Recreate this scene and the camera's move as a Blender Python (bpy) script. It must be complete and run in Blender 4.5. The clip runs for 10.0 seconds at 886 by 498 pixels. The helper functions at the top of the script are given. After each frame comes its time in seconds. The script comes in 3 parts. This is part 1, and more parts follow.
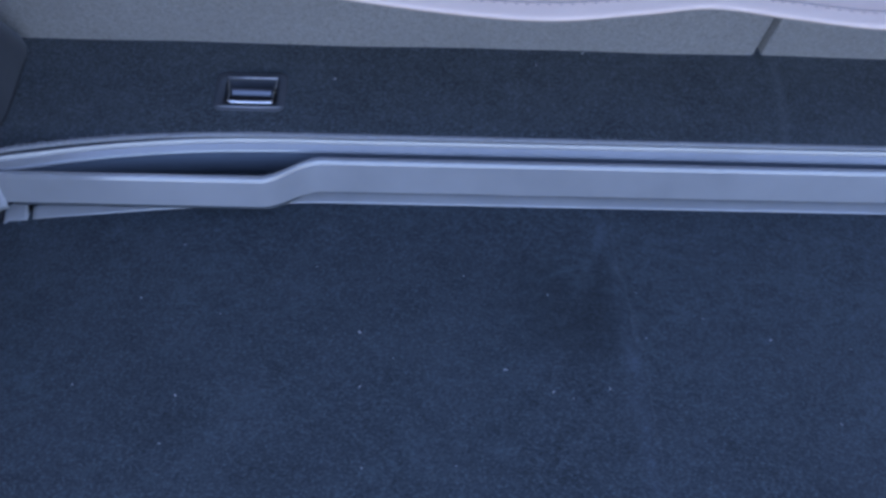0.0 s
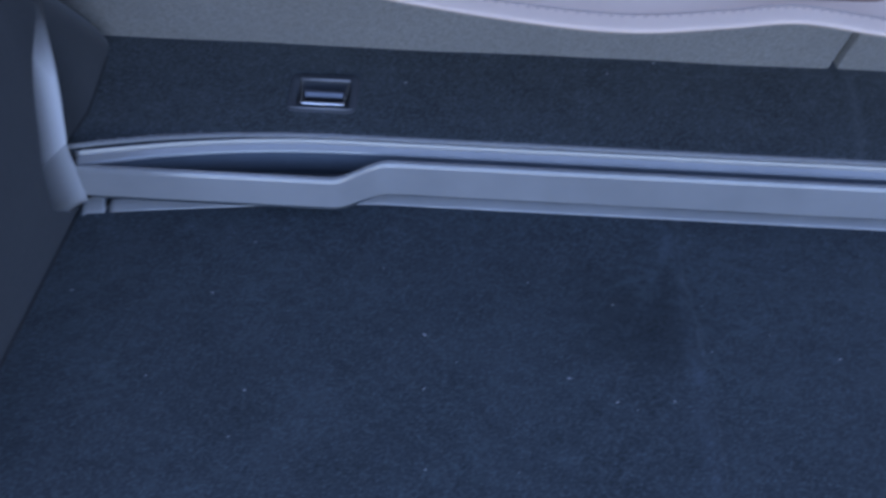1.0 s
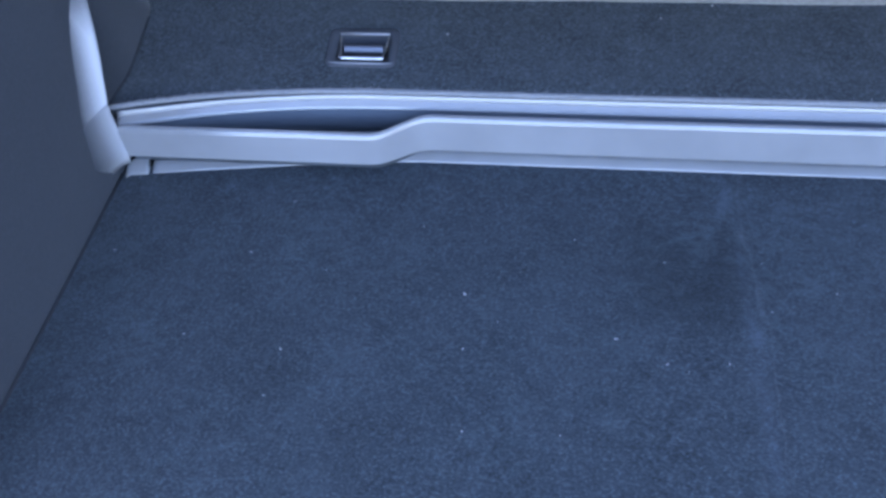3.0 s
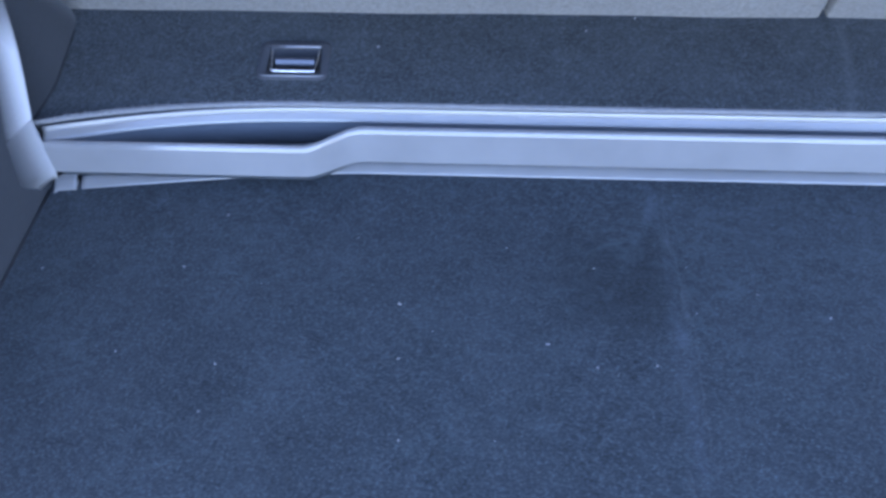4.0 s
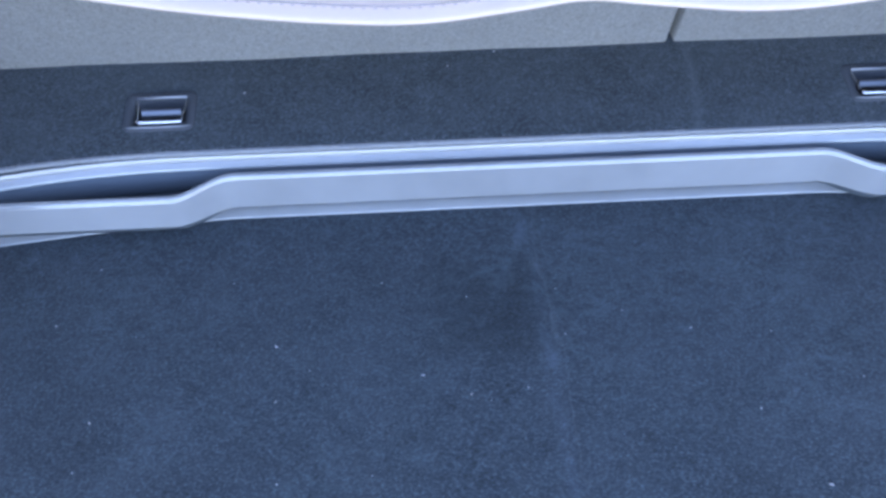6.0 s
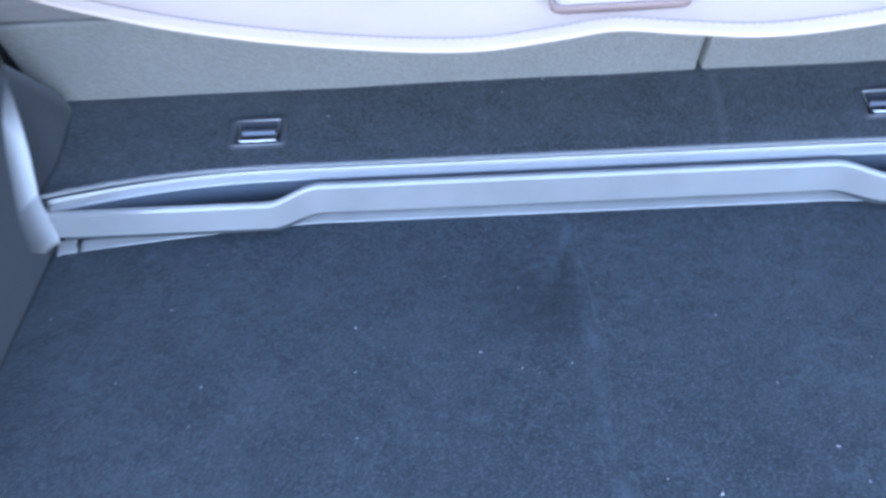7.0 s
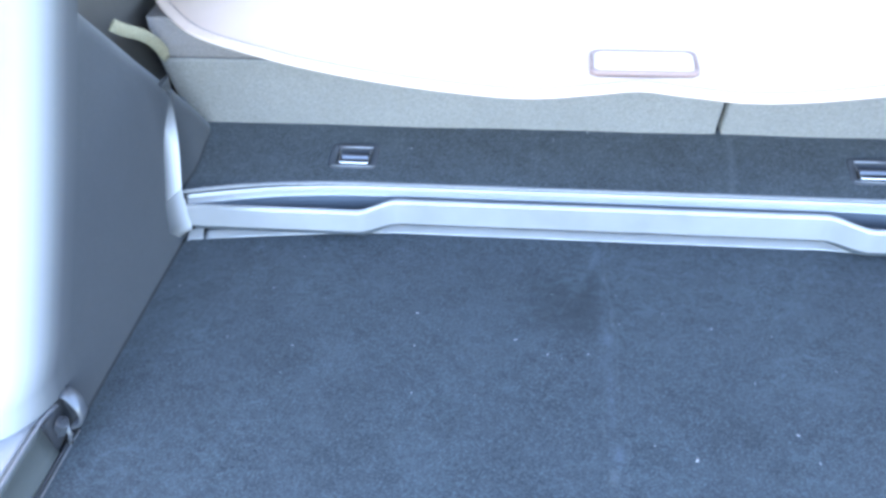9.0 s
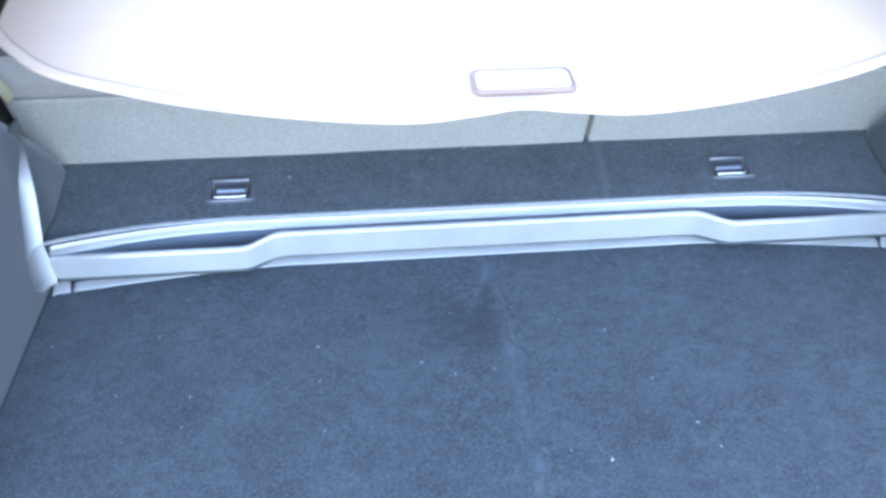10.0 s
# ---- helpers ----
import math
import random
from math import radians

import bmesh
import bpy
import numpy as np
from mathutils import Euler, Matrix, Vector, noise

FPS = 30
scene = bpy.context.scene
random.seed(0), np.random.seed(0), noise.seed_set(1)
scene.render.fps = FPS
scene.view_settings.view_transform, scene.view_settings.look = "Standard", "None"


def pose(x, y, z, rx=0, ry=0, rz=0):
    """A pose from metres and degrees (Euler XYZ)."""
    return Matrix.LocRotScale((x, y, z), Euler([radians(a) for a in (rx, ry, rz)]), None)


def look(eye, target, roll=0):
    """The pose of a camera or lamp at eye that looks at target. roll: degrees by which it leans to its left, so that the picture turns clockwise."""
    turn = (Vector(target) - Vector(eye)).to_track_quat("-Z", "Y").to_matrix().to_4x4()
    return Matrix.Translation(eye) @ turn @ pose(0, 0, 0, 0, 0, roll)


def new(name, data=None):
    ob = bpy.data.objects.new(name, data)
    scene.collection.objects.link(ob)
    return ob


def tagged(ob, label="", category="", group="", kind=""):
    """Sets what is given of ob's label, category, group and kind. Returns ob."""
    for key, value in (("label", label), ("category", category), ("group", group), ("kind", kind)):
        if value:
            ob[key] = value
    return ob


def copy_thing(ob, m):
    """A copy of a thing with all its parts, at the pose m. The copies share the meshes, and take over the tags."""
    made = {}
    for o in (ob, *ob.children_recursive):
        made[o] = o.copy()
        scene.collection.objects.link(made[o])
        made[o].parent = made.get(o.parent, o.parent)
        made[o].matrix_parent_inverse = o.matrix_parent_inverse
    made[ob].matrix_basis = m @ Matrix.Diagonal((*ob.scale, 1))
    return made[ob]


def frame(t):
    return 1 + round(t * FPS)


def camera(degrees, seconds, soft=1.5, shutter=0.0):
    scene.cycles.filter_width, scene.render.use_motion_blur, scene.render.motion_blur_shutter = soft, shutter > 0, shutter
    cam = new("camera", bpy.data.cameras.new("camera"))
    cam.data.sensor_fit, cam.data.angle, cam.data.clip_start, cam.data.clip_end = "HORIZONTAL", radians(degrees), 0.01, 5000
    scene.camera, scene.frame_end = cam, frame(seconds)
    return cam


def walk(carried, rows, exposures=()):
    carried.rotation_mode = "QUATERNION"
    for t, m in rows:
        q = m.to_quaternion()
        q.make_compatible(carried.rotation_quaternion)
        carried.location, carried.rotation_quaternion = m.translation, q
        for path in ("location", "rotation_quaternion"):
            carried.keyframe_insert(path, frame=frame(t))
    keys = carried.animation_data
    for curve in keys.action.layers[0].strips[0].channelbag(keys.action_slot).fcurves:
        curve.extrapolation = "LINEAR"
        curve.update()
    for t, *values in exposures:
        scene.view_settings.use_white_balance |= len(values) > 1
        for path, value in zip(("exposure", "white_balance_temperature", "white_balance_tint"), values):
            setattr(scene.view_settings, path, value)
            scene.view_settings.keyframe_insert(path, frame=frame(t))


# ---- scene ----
cam = camera(57.0, 10.0, soft=3.0, shutter=0.4)
EXPOSURES = [(0.0, 2.2, 5700, 26), (0.5, 1.93, 5800, 27), (1.0, 2.0, 5750, 24), (1.5, 3.1, 6050, 26), (2.0, 2.97, 5750, 20), (2.7, 3.0, 5780, 22), (5.2, 3.08, 5850, 23), (6.5, 3.2, 6000, 19), (7.0, 3.38, 6050, 17), (7.5, 3.85, 6100, 11), (8.5, 4.03, 6400, 11), (10.0, 4.05, 6450, 13)]
PATH = [
    (0, (-0.172, -0.496, 0.565), (-0.121, 0.762, -0.989), 2.9),
    (0.5, (-0.178, -0.488, 0.562), (-0.182, 0.778, -0.987), 2.7),
    (0.8, (-0.184, -0.49, 0.566), (-0.208, 0.785, -0.975), 2.6),
    (1, (-0.194, -0.496, 0.571), (-0.243, 0.759, -0.986), 1.3),
    (1.2, (-0.199, -0.515, 0.531), (-0.369, 0.744, -1.014), -2.0),
    (1.4, (-0.219, -0.521, 0.533), (-0.523, 0.643, -1.064), -4.7),
    (1.5, (-0.227, -0.522, 0.535), (-0.565, 0.622, -1.07), -5.4),
    (1.8, (-0.217, -0.514, 0.534), (-0.586, 0.588, -1.094), -6.1),
    (2, (-0.204, -0.505, 0.535), (-0.536, 0.616, -1.088), -5.9),
    (2.5, (-0.184, -0.499, 0.538), (-0.436, 0.678, -1.06), -4.7),
    (2.7, (-0.174, -0.49, 0.539), (-0.423, 0.694, -1.053), -5.6),
    (3.8, (-0.16, -0.492, 0.546), (-0.29, 0.721, -1.038), -3.1),
    (4, (-0.157, -0.492, 0.548), (-0.252, 0.725, -1.036), -2.0),
    (4.5, (-0.146, -0.498, 0.557), (-0.206, 0.737, -1.015), -1.5),
    (5, (-0.117, -0.494, 0.561), (-0.104, 0.75, -1.004), -0.3),
    (5.2, (-0.106, -0.496, 0.561), (-0.067, 0.764, -0.992), -0.2),
    (6.3, (-0.102, -0.491, 0.572), (-0.043, 0.768, -0.981), -0.7),
    (6.5, (-0.105, -0.495, 0.587), (-0.07, 0.769, -0.963), -1.9),
    (7, (-0.109, -0.595, 0.624), (-0.177, 0.745, -0.859), -4.6),
    (7.2, (-0.091, -0.65, 0.655), (-0.224, 0.728, -0.789), -3.1),
    (7.5, (-0.071, -0.732, 0.688), (-0.249, 0.654, -0.743), -3.2),
    (7.8, (-0.063, -0.765, 0.697), (-0.312, 0.596, -0.748), -5.0),
    (8, (-0.06, -0.774, 0.7), (-0.342, 0.599, -0.727), -5.8),
    (8.2, (-0.052, -0.784, 0.704), (-0.358, 0.612, -0.695), -6.0),
    (8.5, (-0.044, -0.79, 0.71), (-0.354, 0.633, -0.661), -5.5),
    (9, (-0.088, -0.781, 0.713), (-0.308, 0.675, -0.64), -3.4),
    (9.5, (-0.14, -0.769, 0.711), (-0.104, 0.691, -0.655), 0.5),
    (10, (-0.15, -0.761, 0.726), (0.016, 0.706, -0.623), 1.3),
]
walk(cam, [(t, look(eye, target, roll)) for t, eye, target, roll in PATH], EXPOSURES)


# ---- light ----
world = bpy.data.worlds.new("sky")
scene.world = world
world.use_nodes = True
wn = world.node_tree
wn.nodes.clear()
sky = wn.nodes.new("ShaderNodeTexSky")
sky.sky_type = "NISHITA"
sky.sun_disc = False
sky.sun_elevation = radians(60)
sky.sun_rotation = radians(0)
bgn = wn.nodes.new("ShaderNodeBackground")
bgn.inputs["Strength"].default_value = 0.15
out = wn.nodes.new("ShaderNodeOutputWorld")
wn.links.new(sky.outputs[0], bgn.inputs[0])
wn.links.new(bgn.outputs[0], out.inputs[0])
sun = new("sun", bpy.data.lights.new("sun", "SUN"))
sun.data.energy = 3.0
sun.data.angle = radians(0.5)
sun.data.color = (1.0, 0.95, 0.87)
# the sun stands ahead of the car, high up, so the load space lies in shade
sd = Vector((math.sin(radians(0)) * math.cos(radians(60)), math.cos(radians(0)) * math.cos(radians(60)), math.sin(radians(60))))
sun.matrix_world = look((sd * 6)[:], (0, 0, 0))


# ---- materials ----
def mat(name, base, rough=0.6, metal=0.0):
    m = bpy.data.materials.new(name)
    m.use_nodes = True
    b = m.node_tree.nodes["Principled BSDF"]
    b.inputs["Base Color"].default_value = (*base, 1)
    b.inputs["Roughness"].default_value = rough
    b.inputs["Metallic"].default_value = metal
    return m


def nd(m, kind, **kw):
    n = m.node_tree.nodes.new(kind)
    for k, v in kw.items():
        n.inputs[k.replace("_", " ")].default_value = v
    return n


def ln(m, a, b):
    m.node_tree.links.new(a, b)


def coords(m):
    return nd(m, "ShaderNodeTexCoord").outputs["Object"]


def ramp(m, fac, stops):
    r = nd(m, "ShaderNodeValToRGB")
    e = r.color_ramp.elements
    while len(e) < len(stops):
        e.new(0.5)
    for k, (p, c) in enumerate(stops):
        e[k].position = p
        e[k].color = (*c, 1) if len(c) == 3 else c
    ln(m, fac, r.inputs[0])
    return r.outputs[0]


def tex(m, vec, scale, detail=3.0, rough=0.6):
    n = nd(m, "ShaderNodeTexNoise", Scale=scale, Detail=detail, Roughness=rough)
    ln(m, vec, n.inputs["Vector"])
    return n.outputs["Fac"]


def wisp(m, vec, scale, detail, rough, warp):
    n = nd(m, "ShaderNodeTexNoise", Scale=scale, Detail=detail, Roughness=rough, Distortion=warp)
    ln(m, vec, n.inputs["Vector"])
    return n.outputs["Fac"]


def mixc(m, fac, a, b, mode="MIX"):
    n = m.node_tree.nodes.new("ShaderNodeMix")
    n.data_type, n.blend_type = "RGBA", mode
    for sock, v in ((n.inputs[0], fac), (n.inputs[6], a), (n.inputs[7], b)):
        if hasattr(v, "links"):
            ln(m, v, sock)
        elif isinstance(v, tuple):
            sock.default_value = (*v, 1)
        else:
            sock.default_value = v
    return n.outputs[2]


def mth(m, op, a, b=0.0, c=0.0):
    n = m.node_tree.nodes.new("ShaderNodeMath")
    n.operation = op
    for k, v in enumerate((a, b, c)):
        if hasattr(v, "links"):
            ln(m, v, n.inputs[k])
        else:
            n.inputs[k].default_value = v
    return n.outputs[0]


def bump(m, height, strength, dist):
    n = nd(m, "ShaderNodeBump", Strength=strength, Distance=dist)
    ln(m, height, n.inputs["Height"])
    ln(m, n.outputs[0], m.node_tree.nodes["Principled BSDF"].inputs["Normal"])


def stretched(m, vec, sx, sy, sz, rz=0.0):
    n = nd(m, "ShaderNodeMapping")
    n.inputs["Scale"].default_value = (sx, sy, sz)
    n.inputs["Rotation"].default_value = (0, 0, rz)
    ln(m, vec, n.inputs[0])
    return n.outputs[0]


def bsdf(m):
    return m.node_tree.nodes["Principled BSDF"]


def carpet(name, dark, light, marks=False, fold=None, relief=1.0):
    """Needle-felt carpet: fibres at two scales, cloudy wear, and on the load floor a stain, a fold mark and scuffs."""
    m = mat(name, dark, 0.95)
    v = coords(m)
    fine = wisp(m, v, 130, 4.0, 0.7, 2.2)
    grain = tex(m, stretched(m, v, 0.8, 1.1, 1, 0.2), 430, 2.0, 0.7)
    nap_or_light = wisp(m, stretched(m, v, 0.85, 1.15, 1, 0.5), 48, 4.0, 0.65, 1.6)
    cloud = tex(m, v, 17, 4.0, 0.65)
    f = mth(m, "ADD", mth(m, "MULTIPLY", fine, 0.36), mth(m, "ADD", mth(m, "MULTIPLY", grain, 0.49), mth(m, "MULTIPLY", nap_or_light, 0.15)))
    col = ramp(m, f, [(0.37, dark), (0.50, tuple(0.70 * a + 0.30 * b for a, b in zip(dark, light))), (0.635, light)])
    col = mixc(m, ramp(m, cloud, [(0.38, (0, 0, 0)), (0.70, (0.24, 0.24, 0.24))]), col, tuple(1.1 * c for c in light))
    if relief > 0.5:
        hair = tex(m, stretched(m, v, 1, 1.9, 1, 0.4), 430, 1.0, 0.5)
        col = mixc(m, ramp(m, hair, [(0.64, (0, 0, 0)), (0.73, (0.45, 0.45, 0.45))]), col, (0.13, 0.17, 0.19))
    if marks:
        sep = nd(m, "ShaderNodeSeparateXYZ")
        ln(m, v, sep.inputs[0])
        x, y = sep.outputs[0], sep.outputs[1]
        wob = tex(m, v, 9, 3.0)
        warp = tex(m, v, 28, 4.0, 0.65)
        # damp dark stain
        dx = mth(m, "DIVIDE", mth(m, "ADD", x, 0.045), 0.068)
        dy = mth(m, "DIVIDE", mth(m, "ADD", y, 0.095), 0.062)
        dx, dy = (mth(m, "POWER", mth(m, "ABSOLUTE", q), 3.0) for q in (dx, dy))
        d = mth(m, "POWER", mth(m, "ADD", dx, dy), 1 / 3)
        d = mth(m, "ADD", d, mth(m, "MULTIPLY", mth(m, "SUBTRACT", warp, 0.5), 0.75))
        col = mixc(m, ramp(m, d, [(0.55, (0.42, 0.42, 0.42)), (1.0, (0, 0, 0))]), col, tuple(0.45 * c for c in dark))
        # pale fold mark down the middle
        u = mth(m, "ADD", mth(m, "ADD", x, mth(m, "MULTIPLY", y, 0.04)), mth(m, "MULTIPLY", mth(m, "SUBTRACT", wob, 0.5), 0.035))
        fold = ramp(m, mth(m, "ABSOLUTE", mth(m, "ADD", u, 0.008)), [(0.001, (1, 1, 1)), (0.009, (0, 0, 0))])
        fold = mixc(m, 1.0, fold, ramp(m, tex(m, v, 22, 3.0), [(0.42, (0, 0, 0)), (0.62, (0.38, 0.38, 0.38))]), "MULTIPLY")
        col = mixc(m, fold, col, (0.10, 0.125, 0.15))
        # brushed scuffs
        sc = tex(m, stretched(m, v, 22, 48, 1, 0.6), 1.0, 5.0, 0.7)
        sc = mixc(m, 1.0, ramp(m, sc, [(0.56, (0, 0, 0)), (0.76, (0.4, 0.4, 0.4))]), ramp(m, tex(m, v, 5, 2.0), [(0.42, (0, 0, 0)), (0.62, (1, 1, 1))]), "MULTIPLY")
        col = mixc(m, sc, col, (0.095, 0.125, 0.14))
        tuft = wisp(m, stretched(m, v, 0.8, 1.3, 1, -0.5), 46, 6.0, 0.8, 1.2)
        patch = mixc(m, 1.0, ramp(m, tuft, [(0.46, (0, 0, 0)), (0.70, (0.50, 0.50, 0.50))]), ramp(m, tex(m, v, 6.5, 3.0), [(0.42, (0, 0, 0)), (0.60, (1, 1, 1))]), "MULTIPLY")
        col = mixc(m, patch, col, (0.080, 0.108, 0.118))
    if fold:
        sep = nd(m, "ShaderNodeSeparateXYZ")
        ln(m, v, sep.inputs[0])
        u = mth(m, "ADD", mth(m, "SUBTRACT", sep.outputs[0], fold), mth(m, "MULTIPLY", mth(m, "SUBTRACT", tex(m, v, 12, 2.0), 0.5), 0.03))
        col = mixc(m, ramp(m, mth(m, "ABSOLUTE", u), [(0.001, (0.25, 0.25, 0.25)), (0.006, (0, 0, 0))]), col, (0.13, 0.145, 0.15))
    ln(m, col, bsdf(m).inputs["Base Color"])
    bsdf(m).inputs["Sheen Weight"].default_value = 0.25
    bsdf(m).inputs["Sheen Roughness"].default_value = 0.5
    bsdf(m).inputs["Specular IOR Level"].default_value = 0.15
    bump(m, mth(m, "ADD", f, mth(m, "MULTIPLY", cloud, 0.4)), relief, 0.0016)
    return m


def plastic(name, base, rough, grainscale=900.0, grain=0.35, spread=0.12):
    m = mat(name, base, rough)
    v = coords(m)
    n1 = tex(m, v, grainscale, 2.0)
    n2 = tex(m, v, 7, 4.0)
    col = ramp(m, n2, [(0.3, tuple(c * (1 - spread) for c in base)), (0.7, tuple(c * (1 + spread) for c in base))])
    ln(m, col, bsdf(m).inputs["Base Color"])
    rr = ramp(m, tex(m, v, 40, 4.0), [(0.2, (rough * 0.92,) * 3), (0.8, (min(1, rough * 1.1),) * 3)])
    ln(m, rr, bsdf(m).inputs["Roughness"])
    bump(m, n1, grain, 0.0003)
    return m


def cloth(name, base, scale=520.0):
    m = mat(name, base, 0.95)
    v = coords(m)
    n1 = tex(m, v, scale, 2.0, 0.7)
    n2 = tex(m, v, 18, 4.0)
    n3 = tex(m, v, scale * 0.45, 3.0, 0.65)
    f = mth(m, "ADD", mth(m, "MULTIPLY", n1, 0.55), mth(m, "MULTIPLY", n3, 0.45))
    col = ramp(m, f, [(0.36, tuple(0.74 * c for c in base)), (0.5, base), (0.65, tuple(1.26 * c for c in base))])
    col = mixc(m, ramp(m, n2, [(0.35, (0, 0, 0)), (0.75, (0.3, 0.3, 0.3))]), col, tuple(0.75 * c for c in base))
    ln(m, col, bsdf(m).inputs["Base Color"])
    bsdf(m).inputs["Specular IOR Level"].default_value = 0.2
    bump(m, f, 0.6, 0.0008)
    return m


M_FLOOR = carpet("charcoal_carpet", (0.0132, 0.0168, 0.0192), (0.067, 0.083, 0.092), True)
M_FAR = carpet("charcoal_carpet_plain", (0.0190, 0.0222, 0.0240), (0.092, 0.106, 0.112), fold=0.157)
M_WALL = carpet("side_felt", (0.0295, 0.0330, 0.0372), (0.0408, 0.0448, 0.0495), relief=0.25)
M_GREY = plastic("grey_plastic", (0.288, 0.282, 0.274), 0.17, 900.0, 0.07)
bsdf(M_GREY).inputs["Specular IOR Level"].default_value = 1.0
M_BLACK = plastic("black_plastic", (0.072, 0.075, 0.082), 0.6)
bsdf(M_BLACK).inputs["Specular IOR Level"].default_value = 0.35
M_DARK = plastic("dark_plastic", (0.024, 0.025, 0.028), 0.7)
M_METAL = mat("bright_steel", (0.72, 0.72, 0.74), 0.22, 1.0)
M_FLAP = mat("brushed_steel", (0.18, 0.18, 0.188), 0.38, 1.0)
M_LOOP = plastic("satin_grey", (0.060, 0.063, 0.068), 0.24, 700.0, 0.1)
bsdf(M_LOOP).inputs["Specular IOR Level"].default_value = 0.9
M_SEAT = cloth("grey_seat_felt", (0.295, 0.277, 0.249), 600)
M_TOP = cloth("seat_cloth", (0.285, 0.255, 0.24), 900)
M_VINYL = plastic("ivory_vinyl", (0.655, 0.497, 0.390), 0.55, 1400.0, 0.25, 0.04)
M_HEM = plastic("ivory_hem", (0.695, 0.530, 0.416), 0.5, 1200.0, 0.3, 0.04)
M_THREAD = mat("grey_thread", (0.36, 0.285, 0.25), 0.8)
M_STITCH = mat("taupe_thread", (0.46, 0.36, 0.31), 0.8)
M_GRIP = plastic("ivory_grip", (0.62, 0.478, 0.388), 0.4, 900.0, 0.2, 0.03)
M_RIM = plastic("taupe_rim", (0.31, 0.21, 0.175), 0.5, 900.0, 0.2, 0.05)
M_CREAM = cloth("cream_webbing", (0.33, 0.295, 0.195), 600)
M_LINT = mat("pale_lint", (0.34, 0.34, 0.34), 0.7)
M_LINER = cloth("roof_lining", (0.55, 0.53, 0.50), 300)
M_PAINT = mat("body_paint", (0.45, 0.46, 0.48), 0.25, 0.3)
M_GROUND = plastic("asphalt", (0.055, 0.055, 0.057), 0.9, 180.0, 1.0, 0.25)
M_GLASS = mat("window_glass", (0.85, 0.9, 0.88), 0.0)
bsdf(M_GLASS).inputs["Transmission Weight"].default_value = 1.0
bsdf(M_GLASS).inputs["IOR"].default_value = 1.05


# ---- builders ----
def link(name, bm, material, parent=None, label="", smooth=True):
    me = bpy.data.meshes.new(name)
    bmesh.ops.recalc_face_normals(bm, faces=bm.faces[:])
    for f in bm.faces:
        f.smooth = smooth
    bm.to_mesh(me)
    bm.free()
    me.materials.append(material)
    ob = new(name, me)
    if parent:
        ob.parent = parent
    if label:
        ob["label"] = label
    return ob


def part(name, bm, material, parent, label="", smooth=True):
    return link(name, bm, material, parent, label, smooth)


def thing(name, at, label, category, group="", kind=""):
    e = new(name)
    e.location = at
    e.empty_display_size = 0.02
    return tagged(e, label, category, group, kind)


def box(x0, x1, y0, y1, z0, z1, bevel=0.0, seg=2, bm=None):
    own = bm is None
    bm = bm or bmesh.new()
    r = bmesh.ops.create_cube(bm, size=1.0, matrix=Matrix.Translation(((x0 + x1) / 2, (y0 + y1) / 2, (z0 + z1) / 2)) @ Matrix.Diagonal((x1 - x0, y1 - y0, z1 - z0, 1)))
    if bevel:
        es = list({e for v in r["verts"] for e in v.link_edges})
        bmesh.ops.bevel(bm, geom=es, offset=bevel, segments=seg, affect="EDGES", profile=0.5)
    return bm


def loft(rings, closed=True, caps=True):
    """Skin through a row of rings of points."""
    bm = bmesh.new()
    vs = [[bm.verts.new(p) for p in ring] for ring in rings]
    n = len(rings[0])
    for a, b in zip(vs, vs[1:]):
        for k in range(n if closed else n - 1):
            bm.faces.new((a[k], a[(k + 1) % n], b[(k + 1) % n], b[k]))
    if closed and caps:
        bm.faces.new(vs[0])
        bm.faces.new(vs[-1][::-1])
    return bm


def crisp(prof, d=0.0003):
    """A section with short faces beside its corners, so that flats shade flat."""
    res = []
    n = len(prof)
    for k, p in enumerate(prof):
        q = prof[(k + 1) % n]
        size = math.dist(p, q)
        res.append(p)
        if size > 4 * d:
            for t in (d / size, 1 - d / size):
                res.append(tuple(a + (b - a) * t for a, b in zip(p, q)))
    return res


def tube(points, radius, sides=10, flat=1.0):
    """A rod along points, with rings square to it; radius may be a list."""
    pts = [Vector(p) for p in points]
    rings = []
    for k, p in enumerate(pts):
        d = (pts[min(k + 1, len(pts) - 1)] - pts[max(k - 1, 0)]).normalized()
        a = d.cross(Vector((0, 0, 1)) if abs(d.z) < 0.9 else Vector((1, 0, 0))).normalized()
        b = d.cross(a)
        r = radius[k] if isinstance(radius, list) else radius
        rings.append([p + r * (math.cos(w) * a + flat * math.sin(w) * b) for w in (2 * math.pi * j / sides for j in range(sides))])
    return loft(rings)


def span(a, b, n):
    return [a + (b - a) * k / (n - 1) for k in range(n)]


def ease(t):
    t = max(0.0, min(1.0, t))
    return t * t * (3 - 2 * t)


def smooth_line(points, n):
    """Points along a smooth curve through the given ones."""
    p = [Vector(q) for q in points]
    p = [2 * p[0] - p[1], *p, 2 * p[-1] - p[-2]]
    res = []
    for k in range(1, len(p) - 2):
        for j in range(n):
            t = j / n
            res.append(0.5 * (2 * p[k] + (p[k + 1] - p[k - 1]) * t + (2 * p[k - 1] - 5 * p[k] + 4 * p[k + 1] - p[k + 2]) * t * t + (3 * p[k] - p[k - 1] - 3 * p[k + 1] + p[k + 2]) * t**3))
    res.append(p[-2])
    return res


# plan curves of the step, symmetrical about the car's middle line
HALF = 0.5365


def bar_y(x):
    return 0.0145 - 0.0245 * ease((abs(x) - 0.262) / 0.052)


def strip_y(x):
    return 0.0276 - 0.0240 * (max(0.0, abs(x) - 0.28) / 0.22) ** 2.35


